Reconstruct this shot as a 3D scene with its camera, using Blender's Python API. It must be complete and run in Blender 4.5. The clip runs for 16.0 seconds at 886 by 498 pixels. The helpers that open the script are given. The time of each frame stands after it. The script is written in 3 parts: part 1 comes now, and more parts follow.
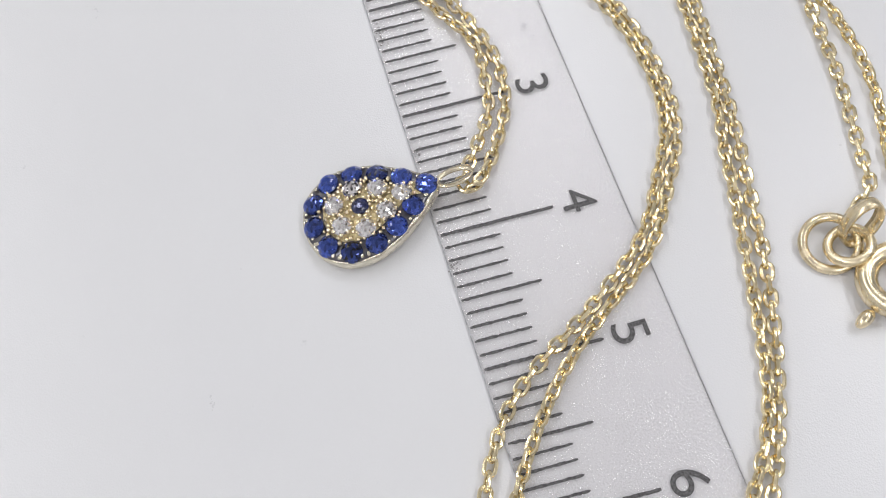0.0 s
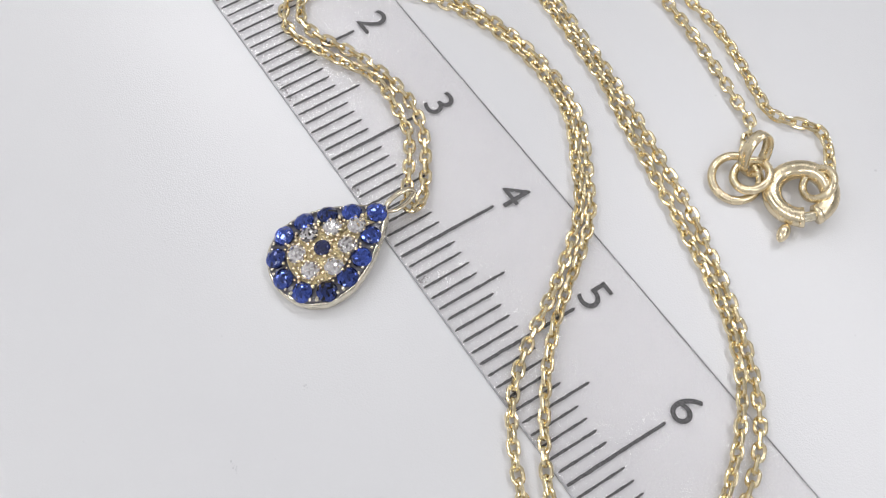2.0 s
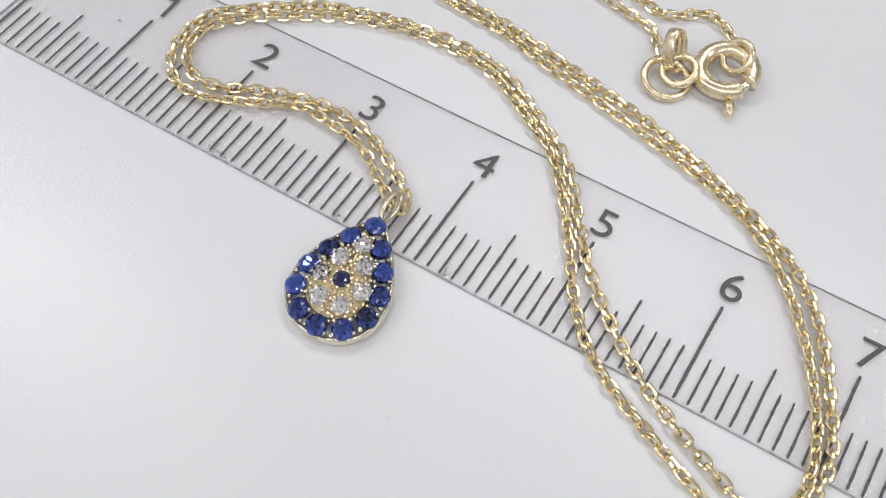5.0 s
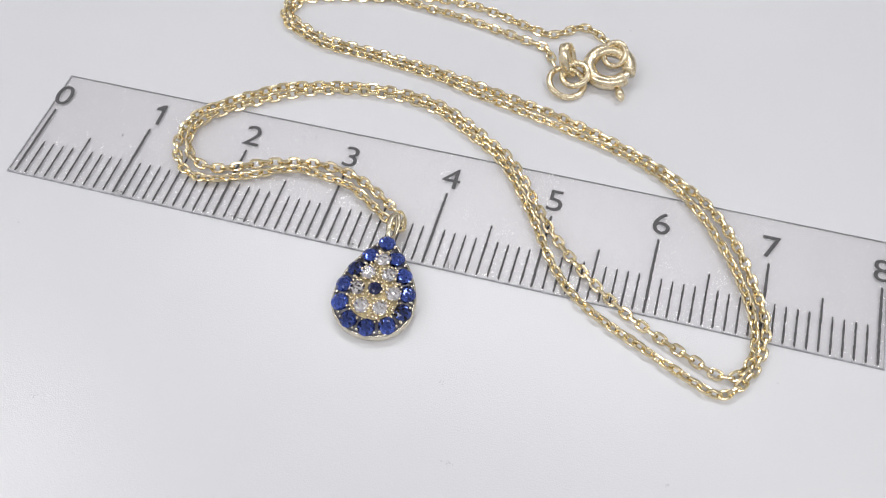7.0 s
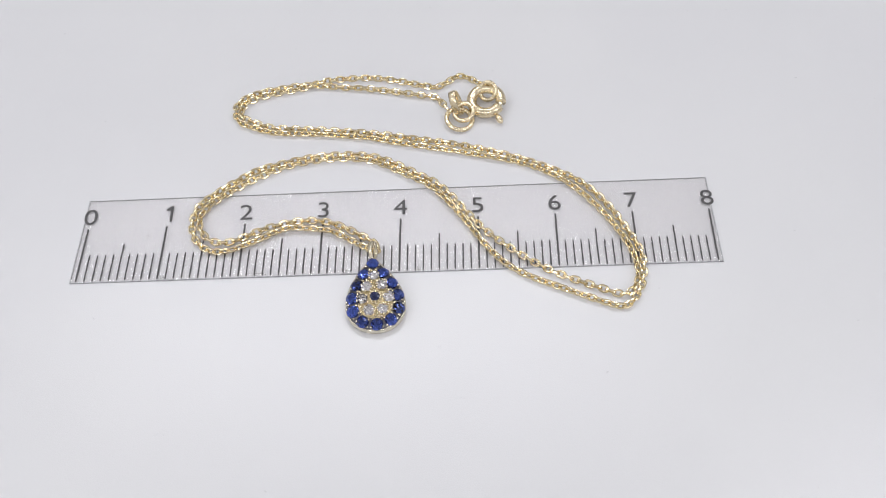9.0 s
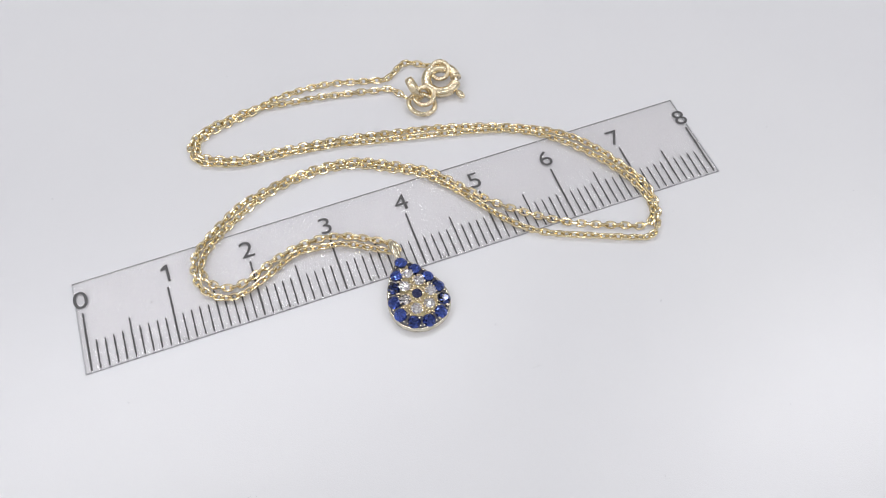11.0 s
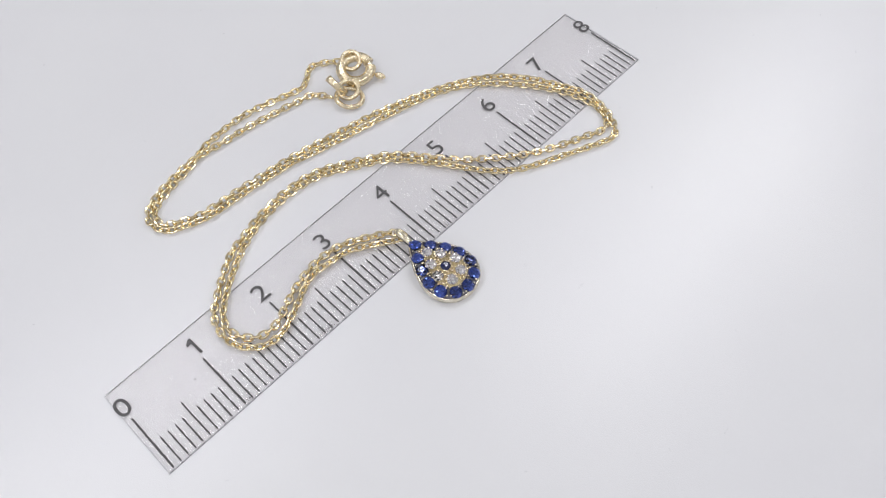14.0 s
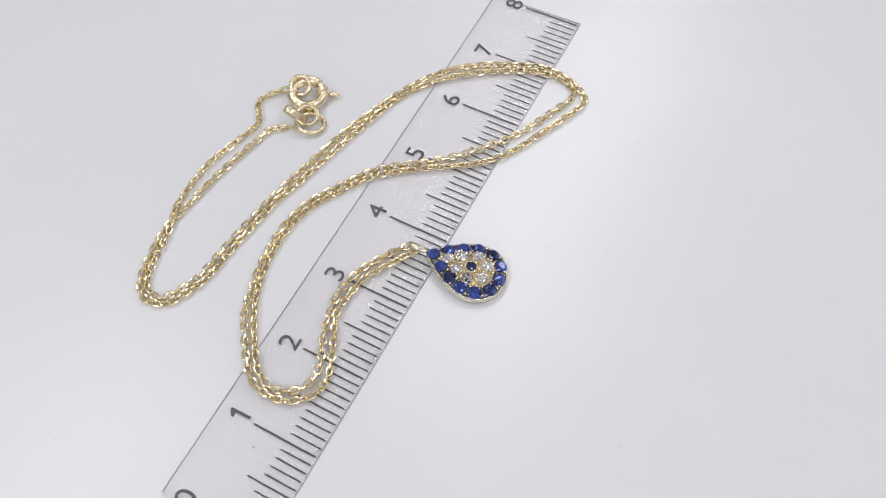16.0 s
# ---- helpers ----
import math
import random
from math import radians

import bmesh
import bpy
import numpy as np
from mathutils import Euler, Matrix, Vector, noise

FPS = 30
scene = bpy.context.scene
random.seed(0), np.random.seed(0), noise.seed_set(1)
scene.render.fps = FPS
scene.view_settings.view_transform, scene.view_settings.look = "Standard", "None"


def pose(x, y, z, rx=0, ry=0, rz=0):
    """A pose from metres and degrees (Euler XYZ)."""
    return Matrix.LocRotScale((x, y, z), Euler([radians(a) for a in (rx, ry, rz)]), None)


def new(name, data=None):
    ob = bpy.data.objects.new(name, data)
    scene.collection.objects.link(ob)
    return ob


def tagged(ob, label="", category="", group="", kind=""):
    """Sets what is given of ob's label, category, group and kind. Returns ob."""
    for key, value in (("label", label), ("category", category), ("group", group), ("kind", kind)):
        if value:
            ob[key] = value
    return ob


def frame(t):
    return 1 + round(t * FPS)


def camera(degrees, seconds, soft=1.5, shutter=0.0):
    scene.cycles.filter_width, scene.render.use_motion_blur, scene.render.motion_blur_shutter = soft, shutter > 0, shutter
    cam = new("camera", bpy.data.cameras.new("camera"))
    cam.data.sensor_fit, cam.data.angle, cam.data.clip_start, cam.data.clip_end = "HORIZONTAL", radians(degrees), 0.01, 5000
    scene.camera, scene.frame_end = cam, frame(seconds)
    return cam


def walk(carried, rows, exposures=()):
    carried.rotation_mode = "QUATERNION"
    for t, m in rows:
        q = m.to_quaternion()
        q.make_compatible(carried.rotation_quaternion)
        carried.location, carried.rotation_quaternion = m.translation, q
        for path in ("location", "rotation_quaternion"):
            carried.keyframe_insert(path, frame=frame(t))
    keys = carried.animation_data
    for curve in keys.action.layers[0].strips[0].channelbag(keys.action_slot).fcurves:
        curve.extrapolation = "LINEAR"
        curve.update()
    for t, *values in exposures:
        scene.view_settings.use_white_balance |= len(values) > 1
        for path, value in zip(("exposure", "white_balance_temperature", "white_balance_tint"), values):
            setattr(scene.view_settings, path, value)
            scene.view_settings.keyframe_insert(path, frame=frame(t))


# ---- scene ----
cam = camera(49.44, 16.0, soft=0.95)
# seconds, place in metres, turn in degrees
PATH = [
    (0, 0.06765, -0.00368, 0.05956, 24.105, 3.933, 73.759),
    (0.5, 0.06985, -0.00575, 0.06277, 24.416, 3.839, 69.333),
    (1, 0.07018, -0.00912, 0.06194, 25.241, 2.553, 64.951),
    (1.5, 0.06875, -0.01153, 0.06245, 25.483, 1.537, 60.693),
    (2, 0.06767, -0.01395, 0.06287, 26.607, 0.739, 56.290),
    (2.5, 0.06732, -0.01601, 0.06241, 26.709, 0.230, 51.872),
    (3, 0.06579, -0.01814, 0.06168, 26.601, -0.465, 47.350),
    (3.5, 0.06396, -0.02056, 0.06075, 26.988, -1.031, 42.805),
    (4, 0.06204, -0.02367, 0.05995, 27.609, -1.363, 38.450),
    (4.2, 0.06085, -0.02485, 0.05959, 27.906, -1.289, 36.884),
    (6.3, 0.05318, -0.03603, 0.06486, 31.177, -1.941, 19.699),
    (6.5, 0.05305, -0.03829, 0.06661, 31.328, -1.604, 18.223),
    (7, 0.05194, -0.04365, 0.07369, 32.376, -0.810, 14.407),
    (7.5, 0.05137, -0.05256, 0.08332, 33.339, -0.223, 10.257),
    (8, 0.05007, -0.06163, 0.09471, 34.055, 0.194, 6.179),
    (8.2, 0.04951, -0.06628, 0.10118, 34.195, 0.269, 4.525),
    (10.3, 0.02450, -0.06037, 0.09952, 32.938, -0.844, -15.069),
    (10.5, 0.02177, -0.06135, 0.09826, 33.955, -0.789, -17.314),
    (11, 0.01733, -0.06046, 0.09668, 34.579, -0.490, -21.510),
    (11.5, 0.01371, -0.05784, 0.09629, 34.239, -0.509, -25.654),
    (12, 0.01032, -0.05255, 0.09049, 33.333, -0.251, -29.583),
    (12.5, 0.00727, -0.04889, 0.09184, 32.413, 0.202, -33.581),
    (13, 0.00243, -0.05227, 0.09619, 33.472, 1.025, -37.724),
    (13.5, -0.00136, -0.05127, 0.09721, 33.560, 1.426, -42.070),
    (14, -0.00545, -0.04880, 0.09691, 33.737, 1.837, -46.449),
    (14.5, -0.00869, -0.04565, 0.09578, 34.048, 2.238, -50.673),
    (15, -0.01070, -0.04153, 0.09681, 33.729, 2.307, -54.554),
    (15.5, -0.01395, -0.03807, 0.09629, 33.873, 2.573, -58.297),
    (16, -0.01555, -0.03186, 0.09489, 33.488, 2.171, -62.907),
]
walk(cam, [(t, pose(*p)) for t, *p in PATH], exposures=[(0.0, 0.0, 6500, 10), (4.2, 0.0, 6500, 10), (8.2, 0.0, 6440, 11), (16.0, 0.0, 6420, 11)])

# ---- light ----
world = bpy.data.worlds.new("room_air")
world.use_nodes = True
scene.world = world
world.node_tree.nodes["Background"].inputs["Color"].default_value = (0.9, 0.93, 1.0, 1)
world.node_tree.nodes["Background"].inputs["Strength"].default_value = 0.1


def ceiling_lamp(place, size, power, colour):
    data = bpy.data.lights.new("unseen_lamp_light", "AREA")
    data.shape, data.size, data.size_y = "RECTANGLE", size[0], size[1]
    data.energy, data.color = power, colour
    ob = new("unseen_lamp_light", data)
    ob.matrix_world = pose(*place)
    return ob


# the first two follow glints; the other four are unseen, added to spread light
LAMPS = [((lx, ly), (1.20, 0.12)) for lx, ly in ((-0.10, 0.95), (1.35, 0.45), (-1.35, 0.35), (-0.10, -1.10), (1.35, -1.10), (-1.35, -1.10))]
POWER = 7.0
for (lx, ly), size in LAMPS:
    ceiling_lamp((lx, ly, 1.68), size, POWER, (0.985, 0.985, 1.0))

# ---- materials ----


def material(name):
    m = bpy.data.materials.new(name)
    m.use_nodes = True
    return m, m.node_tree.nodes, m.node_tree.links, m.node_tree.nodes["Principled BSDF"]


def noise_node(nodes, links, scale, detail=3.0, kind="Object"):
    co = nodes.new("ShaderNodeTexCoord")
    n = nodes.new("ShaderNodeTexNoise")
    n.inputs["Scale"].default_value, n.inputs["Detail"].default_value = scale, detail
    links.new(co.outputs[kind], n.inputs["Vector"])
    return n


def ramp(nodes, links, source, stops):
    r = nodes.new("ShaderNodeValToRGB")
    while len(r.color_ramp.elements) < len(stops):
        r.color_ramp.elements.new(0.5)
    for e, (p, c) in zip(r.color_ramp.elements, stops):
        e.position, e.color = p, (*c, 1)
    links.new(source, r.inputs["Fac"])
    return r


def bump(nodes, links, source, bsdf, strength, distance):
    b = nodes.new("ShaderNodeBump")
    b.inputs["Strength"].default_value, b.inputs["Distance"].default_value = strength, distance
    links.new(source, b.inputs["Height"])
    links.new(b.outputs["Normal"], bsdf.inputs["Normal"])
    return b


def metal(name, colour, rough, grain=900.0, rough_swing=0.12, dark=0.75):
    m, nodes, links, p = material(name)
    n = noise_node(nodes, links, grain, 4.0)
    c = ramp(nodes, links, n.outputs["Fac"], [(0.3, tuple(v * dark for v in colour)), (0.6, colour)])
    links.new(c.outputs["Color"], p.inputs["Base Color"])
    r = nodes.new("ShaderNodeMapRange")
    r.inputs["To Min"].default_value, r.inputs["To Max"].default_value = max(0.03, rough - rough_swing), rough + rough_swing
    links.new(n.outputs["Fac"], r.inputs["Value"])
    links.new(r.outputs["Result"], p.inputs["Roughness"])
    p.inputs["Metallic"].default_value = 1.0
    bump(nodes, links, n.outputs["Fac"], p, 0.25, 0.00004)
    return m


GOLD = metal("yellow_gold", (0.94, 0.81, 0.57), 0.26)
PALE_GOLD = metal("pale_gold", (0.88, 0.80, 0.62), 0.24, 1400.0)
BLACKENED = metal("blackened_gold", (0.17, 0.165, 0.18), 0.3, 2500.0)
DARK_BEAD = metal("darkened_gold", (0.72, 0.67, 0.54), 0.22, 2500.0)
RIM_GOLD = metal("worked_pale_gold", (0.90, 0.84, 0.70), 0.20, 1100.0, 0.1)
for n in RIM_GOLD.node_tree.nodes:
    if n.type == "BUMP":
        n.inputs["Strength"].default_value, n.inputs["Distance"].default_value = 0.8, 0.0003
GRAIN_GOLD = metal("granular_gold", (0.86, 0.72, 0.42), 0.34, 7000.0, 0.1, 0.55)
for n in GRAIN_GOLD.node_tree.nodes:
    if n.type == "BUMP":
        n.inputs["Strength"].default_value, n.inputs["Distance"].default_value = 1.0, 0.00012
LINK_GOLD = metal("diamond_cut_gold", (0.952, 0.818, 0.535), 0.22, 1500.0, 0.08, 0.88)


def gem(name, colour, ior, transmission, foil, glint, cell, low=0.25, high=1.75):
    """A cut stone: tilted cells for inner facets, sparkle painted dark and bright, an even foil-like share."""
    m, nodes, links, p = material(name)
    p.inputs["IOR"].default_value = ior
    p.inputs["Transmission Weight"].default_value = transmission
    p.inputs["Metallic"].default_value = foil
    p.inputs["Roughness"].default_value = 0.05
    p.inputs["Coat Weight"].default_value = 0.25
    p.inputs["Coat Roughness"].default_value = 0.02
    p.inputs["Coat IOR"].default_value = ior
    info = nodes.new("ShaderNodeObjectInfo")
    co = nodes.new("ShaderNodeTexCoord")
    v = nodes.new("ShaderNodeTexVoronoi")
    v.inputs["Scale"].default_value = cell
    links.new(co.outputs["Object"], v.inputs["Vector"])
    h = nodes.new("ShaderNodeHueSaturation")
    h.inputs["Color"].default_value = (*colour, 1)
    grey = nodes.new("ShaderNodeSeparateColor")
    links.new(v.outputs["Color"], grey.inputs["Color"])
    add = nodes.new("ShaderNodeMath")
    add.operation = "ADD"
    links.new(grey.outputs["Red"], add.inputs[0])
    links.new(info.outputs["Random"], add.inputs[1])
    # dark and bright cell colours stand in for light caught by inner facets
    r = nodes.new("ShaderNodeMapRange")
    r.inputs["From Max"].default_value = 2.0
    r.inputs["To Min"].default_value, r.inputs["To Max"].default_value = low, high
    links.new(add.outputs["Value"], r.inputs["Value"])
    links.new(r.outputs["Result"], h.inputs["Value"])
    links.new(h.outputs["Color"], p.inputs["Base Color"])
    geo = nodes.new("ShaderNodeNewGeometry")
    off = nodes.new("ShaderNodeVectorMath")
    off.operation = "SUBTRACT"
    off.inputs[1].default_value = (0.5, 0.5, 0.5)
    links.new(v.outputs["Color"], off.inputs[0])
    tilt = nodes.new("ShaderNodeVectorMath")
    tilt.operation = "MULTIPLY_ADD"
    tilt.inputs[1].default_value = (glint, glint, glint * 0.3)
    links.new(off.outputs["Vector"], tilt.inputs[0])
    links.new(geo.outputs["Normal"], tilt.inputs[2])
    unit = nodes.new("ShaderNodeVectorMath")
    unit.operation = "NORMALIZE"
    links.new(tilt.outputs["Vector"], unit.inputs[0])
    links.new(unit.outputs["Vector"], p.inputs["Normal"])
    return m


# low and high: how dark and how bright the painted facet sparkle runs
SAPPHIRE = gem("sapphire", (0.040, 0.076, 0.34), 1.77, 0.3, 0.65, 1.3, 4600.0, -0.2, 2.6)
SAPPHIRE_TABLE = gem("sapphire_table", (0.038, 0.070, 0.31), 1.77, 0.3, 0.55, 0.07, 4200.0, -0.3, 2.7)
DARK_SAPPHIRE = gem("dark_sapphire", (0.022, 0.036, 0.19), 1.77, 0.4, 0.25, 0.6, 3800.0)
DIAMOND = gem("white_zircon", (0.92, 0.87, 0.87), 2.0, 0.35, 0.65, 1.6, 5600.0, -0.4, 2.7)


def table_white():
    m, nodes, links, p = material("white_laminate")
    big = noise_node(nodes, links, 18.0, 4.0)
    c = ramp(nodes, links, big.outputs["Fac"], [(0.3, (0.775, 0.775, 0.80)), (0.7, (0.815, 0.815, 0.83))])
    speck = noise_node(nodes, links, 900.0, 2.0)
    spots = ramp(nodes, links, speck.outputs["Fac"], [(0.18, (0.55, 0.55, 0.56)), (0.24, (1, 1, 1))])
    mix = nodes.new("ShaderNodeMixRGB")
    mix.blend_type = "MULTIPLY"
    mix.inputs["Fac"].default_value = 0.35
    links.new(c.outputs["Color"], mix.inputs["Color1"])
    links.new(spots.outputs["Color"], mix.inputs["Color2"])
    links.new(mix.outputs["Color"], p.inputs["Base Color"])
    p.inputs["Roughness"].default_value = 0.23
    fine = noise_node(nodes, links, 8500.0, 2.0)
    bump(nodes, links, fine.outputs["Fac"], p, 0.6, 0.000020)
    return m


TABLE = table_white()


def clear_film():
    """The face of the clear plastic: see-through, faintly milky, with a pebbled gloss."""
    m, nodes, links, p = material("frosted_plastic_face")
    out = nodes["Material Output"]
    clear = nodes.new("ShaderNodeBsdfTransparent")
    milk = nodes.new("ShaderNodeBsdfDiffuse")
    milk.inputs["Color"].default_value = (0.91, 0.87, 0.865, 1)
    through_light = nodes.new("ShaderNodeBsdfTranslucent")
    through_light.inputs["Color"].default_value = (0.985, 0.95, 0.945, 1)
    gloss = nodes.new("ShaderNodeBsdfGlossy")
    gloss.inputs["Roughness"].default_value = 0.15
    fine = noise_node(nodes, links, 9500.0, 1.0)
    b = nodes.new("ShaderNodeBump")
    b.inputs["Strength"].default_value, b.inputs["Distance"].default_value = 1.0, 0.000030
    links.new(fine.outputs["Fac"], b.inputs["Height"])
    for n in (gloss, milk, through_light):
        links.new(b.outputs["Normal"], n.inputs["Normal"])
    haze = ramp(nodes, links, fine.outputs["Fac"], [(0.4, (0.02, 0.02, 0.02)), (0.62, (0.24, 0.24, 0.24))])
    half = nodes.new("ShaderNodeMixShader")
    half.inputs["Fac"].default_value = 0.45
    links.new(milk.outputs["BSDF"], half.inputs[1])
    links.new(through_light.outputs["BSDF"], half.inputs[2])
    body = nodes.new("ShaderNodeMixShader")
    links.new(haze.outputs["Color"], body.inputs["Fac"])
    links.new(clear.outputs["BSDF"], body.inputs[1])
    links.new(half.outputs["Shader"], body.inputs[2])
    mix = nodes.new("ShaderNodeMixShader")
    mix.inputs["Fac"].default_value = 0.11
    links.new(body.outputs["Shader"], mix.inputs[1])
    links.new(gloss.outputs["BSDF"], mix.inputs[2])
    links.new(mix.outputs["Shader"], out.inputs["Surface"])
    return m


def clear_back():
    """The underside and sides of the plastic, pressed to the table."""
    m, nodes, links, p = material("clear_plastic_back")
    clear = nodes.new("ShaderNodeBsdfTransparent")
    clear.inputs["Color"].default_value = (0.980, 0.975, 0.977, 1)
    links.new(clear.outputs["BSDF"], nodes["Material Output"].inputs["Surface"])
    return m


BACK = clear_back()
FILM = clear_film()


def plain(name, colour, rough, grain, swing=0.15, metallic=0.0):
    m, nodes, links, p = material(name)
    n = noise_node(nodes, links, grain, 4.0)
    c = ramp(nodes, links, n.outputs["Fac"], [(0.35, tuple(v * (1 - swing) for v in colour)), (0.65, tuple(min(1, v * (1 + swing)) for v in colour))])
    links.new(c.outputs["Color"], p.inputs["Base Color"])
    p.inputs["Roughness"].default_value = rough
    p.inputs["Metallic"].default_value = metallic
    return m


INK = plain("black_ink", (0.10, 0.097, 0.10), 0.5, 6000.0, 0.5)
# grey stands in for the line refraction darkens along the clear plastic's edges
EDGE = plain("edge_refraction_grey", (0.46, 0.46, 0.48), 0.3, 2500.0, 0.3)
EDGE_PALE = plain("pale_plastic_edge", (0.56, 0.56, 0.58), 0.35, 2500.0, 0.1)
DIRT = plain("grey_dirt", (0.30, 0.29, 0.29), 0.8, 9000.0, 0.3)
FAINT = plain("faint_grey_print", (0.52, 0.52, 0.56), 0.7, 9000.0, 0.1)
RUB = plain("faint_rub", (0.66, 0.66, 0.68), 0.6, 9000.0, 0.05)
WALL = plain("unseen_wall_white", (0.84, 0.84, 0.84), 0.8, 3.0, 0.03)
FLOOR = plain("grey_floor", (0.45, 0.44, 0.43), 0.6, 5.0, 0.1)
LEG = plain("white_steel", (0.7, 0.7, 0.7), 0.4, 20.0, 0.05)

# ---- building helpers: all shapes are drawn in centimetres ----
CM = 0.01
SHRINK = Matrix.Scale(CM, 4)


def data_of(name, bm, mat, smooth=False):
    me = bpy.data.meshes.new(name)
    bm.to_mesh(me)
    bm.free()
    me.transform(SHRINK)
    me.materials.append(mat)
    if smooth:
        me.polygons.foreach_set("use_smooth", [True] * len(me.polygons))
    return me


def place_cm(m):
    m = m.copy()
    m.translation = m.translation * CM
    return m


def part(name, bm, mat, parent=None, label="", at=None, smooth=False):
    me = bm if isinstance(bm, bpy.types.Mesh) else data_of(name, bm, mat, smooth)
    ob = new(name, me)
    if parent is not None:
        ob.parent = parent
    if at is not None:
        ob.matrix_basis = place_cm(at)
    if label:
        ob["label"] = label
    return ob


def box(bm, x0, x1, y0, y1, z0, z1, bevel=0.0):
    r = bmesh.ops.create_cube(bm, size=1.0)
    for v in r["verts"]:
        v.co = Vector(((x0 + x1) / 2 + v.co.x * (x1 - x0), (y0 + y1) / 2 + v.co.y * (y1 - y0), (z0 + z1) / 2 + v.co.z * (z1 - z0)))
    if bevel:
        edges = list({e for v in r["verts"] for e in v.link_edges})
        bmesh.ops.bevel(bm, geom=edges, offset=bevel, segments=2, affect="EDGES")
    return bm


def box_verts(bm, *sides):
    """Adds a box and gives its corners, to be moved."""
    before = set(bm.verts)
    box(bm, *sides)
    return [v for v in bm.verts if v not in before]


def sweep(bm, path, frames, section, closed):
    """Runs a closed section along a path; frames gives the two section axes at each point."""
    rings = []
    for p, (u, v) in zip(path, frames):
        rings.append([bm.verts.new(p + u * a + v * b) for a, b in section])
    n, k = len(rings), len(section)
    for i in range(n if closed else n - 1):
        a, b = rings[i], rings[(i + 1) % n]
        for j in range(k):
            bm.faces.new((a[j], b[j], b[(j + 1) % k], a[(j + 1) % k]))
    if not closed:
        bm.faces.new(rings[0])
        bm.faces.new(rings[-1][::-1])
    bmesh.ops.recalc_face_normals(bm, faces=bm.faces[:])
    return bm


def circle(r, n, ry=None, turn=0.0):
    ry = r if ry is None else ry
    return [(r * math.cos(turn + 2 * math.pi * i / n), ry * math.sin(turn + 2 * math.pi * i / n)) for i in range(n)]


def ring_mesh(radius, wire, n=40, k=12, start=0.0, end=2 * math.pi, long=1.0, wire_z=None):
    """A ring of round wire in the plane of x and y, whole or open; long stretches it along y."""
    bm = bmesh.new()
    closed = end - start > 2 * math.pi - 1e-4
    path, frames = [], []
    for i in range(n):
        a = start + (end - start) * i / (n if closed else n - 1)
        path.append(Vector((radius * math.cos(a), long * radius * math.sin(a), 0)))
        frames.append((Vector((long * math.cos(a), math.sin(a), 0)).normalized(), Vector((0, 0, 1))))
    return sweep(bm, path, frames, circle(wire, k, wire_z), closed)


def catmull(points, step):
    """Even points along a smooth curve through the given ones."""
    p = [Vector(q) for q in points]
    p = [p[0] * 2 - p[1], *p, p[-1] * 2 - p[-2]]
    fine = []
    for i in range(1, len(p) - 2):
        a, b, c, d = p[i - 1 : i + 3]
        for s in range(24):
            t = s / 24
            fine.append(0.5 * (2 * b + (c - a) * t + (2 * a - 5 * b + 4 * c - d) * t * t + (3 * b - a - 3 * c + d) * t**3))
    fine.append(p[-2])
    out, left = [fine[0]], step
    for a, b in zip(fine, fine[1:]):
        length = (b - a).length
        done = 0.0
        while length - done >= left:
            done += left
            out.append(a.lerp(b, done / length))
            left = step
        left -= length - done
    return out


# ---- the setting ----
TABLE_Z = -0.020
bm = bmesh.new()
box(bm, -62, 78, -46, 44, TABLE_Z - 2.5, TABLE_Z, 0.3)
table = tagged(part("table_top", bm, TABLE), "white laminate table top with a fine pebbled sheen", "table", kind="structure")
for lx in (-58, 74):
    for ly in (-42, 40):
        bm = bmesh.new()
        box(bm, lx - 2.5, lx + 2.5, ly - 2.5, ly + 2.5, -74.5, TABLE_Z - 2.5, 0.3)
        part("table_leg", bm, LEG, table)
# floor, ceiling and walls are unseen, added to close the room for reflections
bm = bmesh.new()
box(bm, -200, 240, -220, 240, -79.5, -74.5)
tagged(part("floor", bm, FLOOR), "grey smooth floor under the table, out of view", "floor", kind="structure")
bm = bmesh.new()
box(bm, -210, 250, -230, 250, 170, 180)
tagged(part("ceiling", bm, WALL), "white ceiling out of view, added to bounce light", "ceiling", kind="structure")
for name, x0, x1, y0, y1 in (("wall_west", -210, -200, -220, 240), ("wall_east", 240, 250, -220, 240), ("wall_south", -210, 250, -230, -220), ("wall_north", -210, 250, 240, 250)):
    bm = bmesh.new()
    box(bm, x0, x1, y0, y1, -79.5, 170)
    tagged(part(name, bm, WALL), "white wall out of view, added to bounce light", "wall", kind="structure")

# ---- the ruler ----
ruler = tagged(new("ruler"), "clear frosted plastic ruler with black centimetre marks lying on the table", "ruler")
LEFT, RIGHT, WIDE = -0.07, 8.06, 1.272


def back_edge(x):
    """The back edge runs a little askew to the printed scale."""
    return 1.244 + 0.0085 * x


def slab(x0, x1, y0, y1, z0, z1):
    """A flat bar between two slanting ends; y0 and y1 are given as functions of x, x0 and x1 of y."""
    bm = bmesh.new()
    ring = []
    for z in (z0, z1):
        ring.append([bm.verts.new((fx(fy(fx(0.6))), fy(fx(0.6)), z)) for fx, fy in ((x0, y0), (x1, y0), (x1, y1), (x0, y1))])
    a, b = ring
    bm.faces.new(a[::-1])
    bm.faces.new(b)
    for k in range(4):
        n = (k + 1) % 4
        bm.faces.new((a[k], a[n], b[n], b[k]))
    bmesh.ops.recalc_face_normals(bm, faces=bm.faces[:])
    return bm


def end_left(y):
    return -0.092 + 0.040 * y


def end_right(y):
    return 8.050 + 0.018 * y


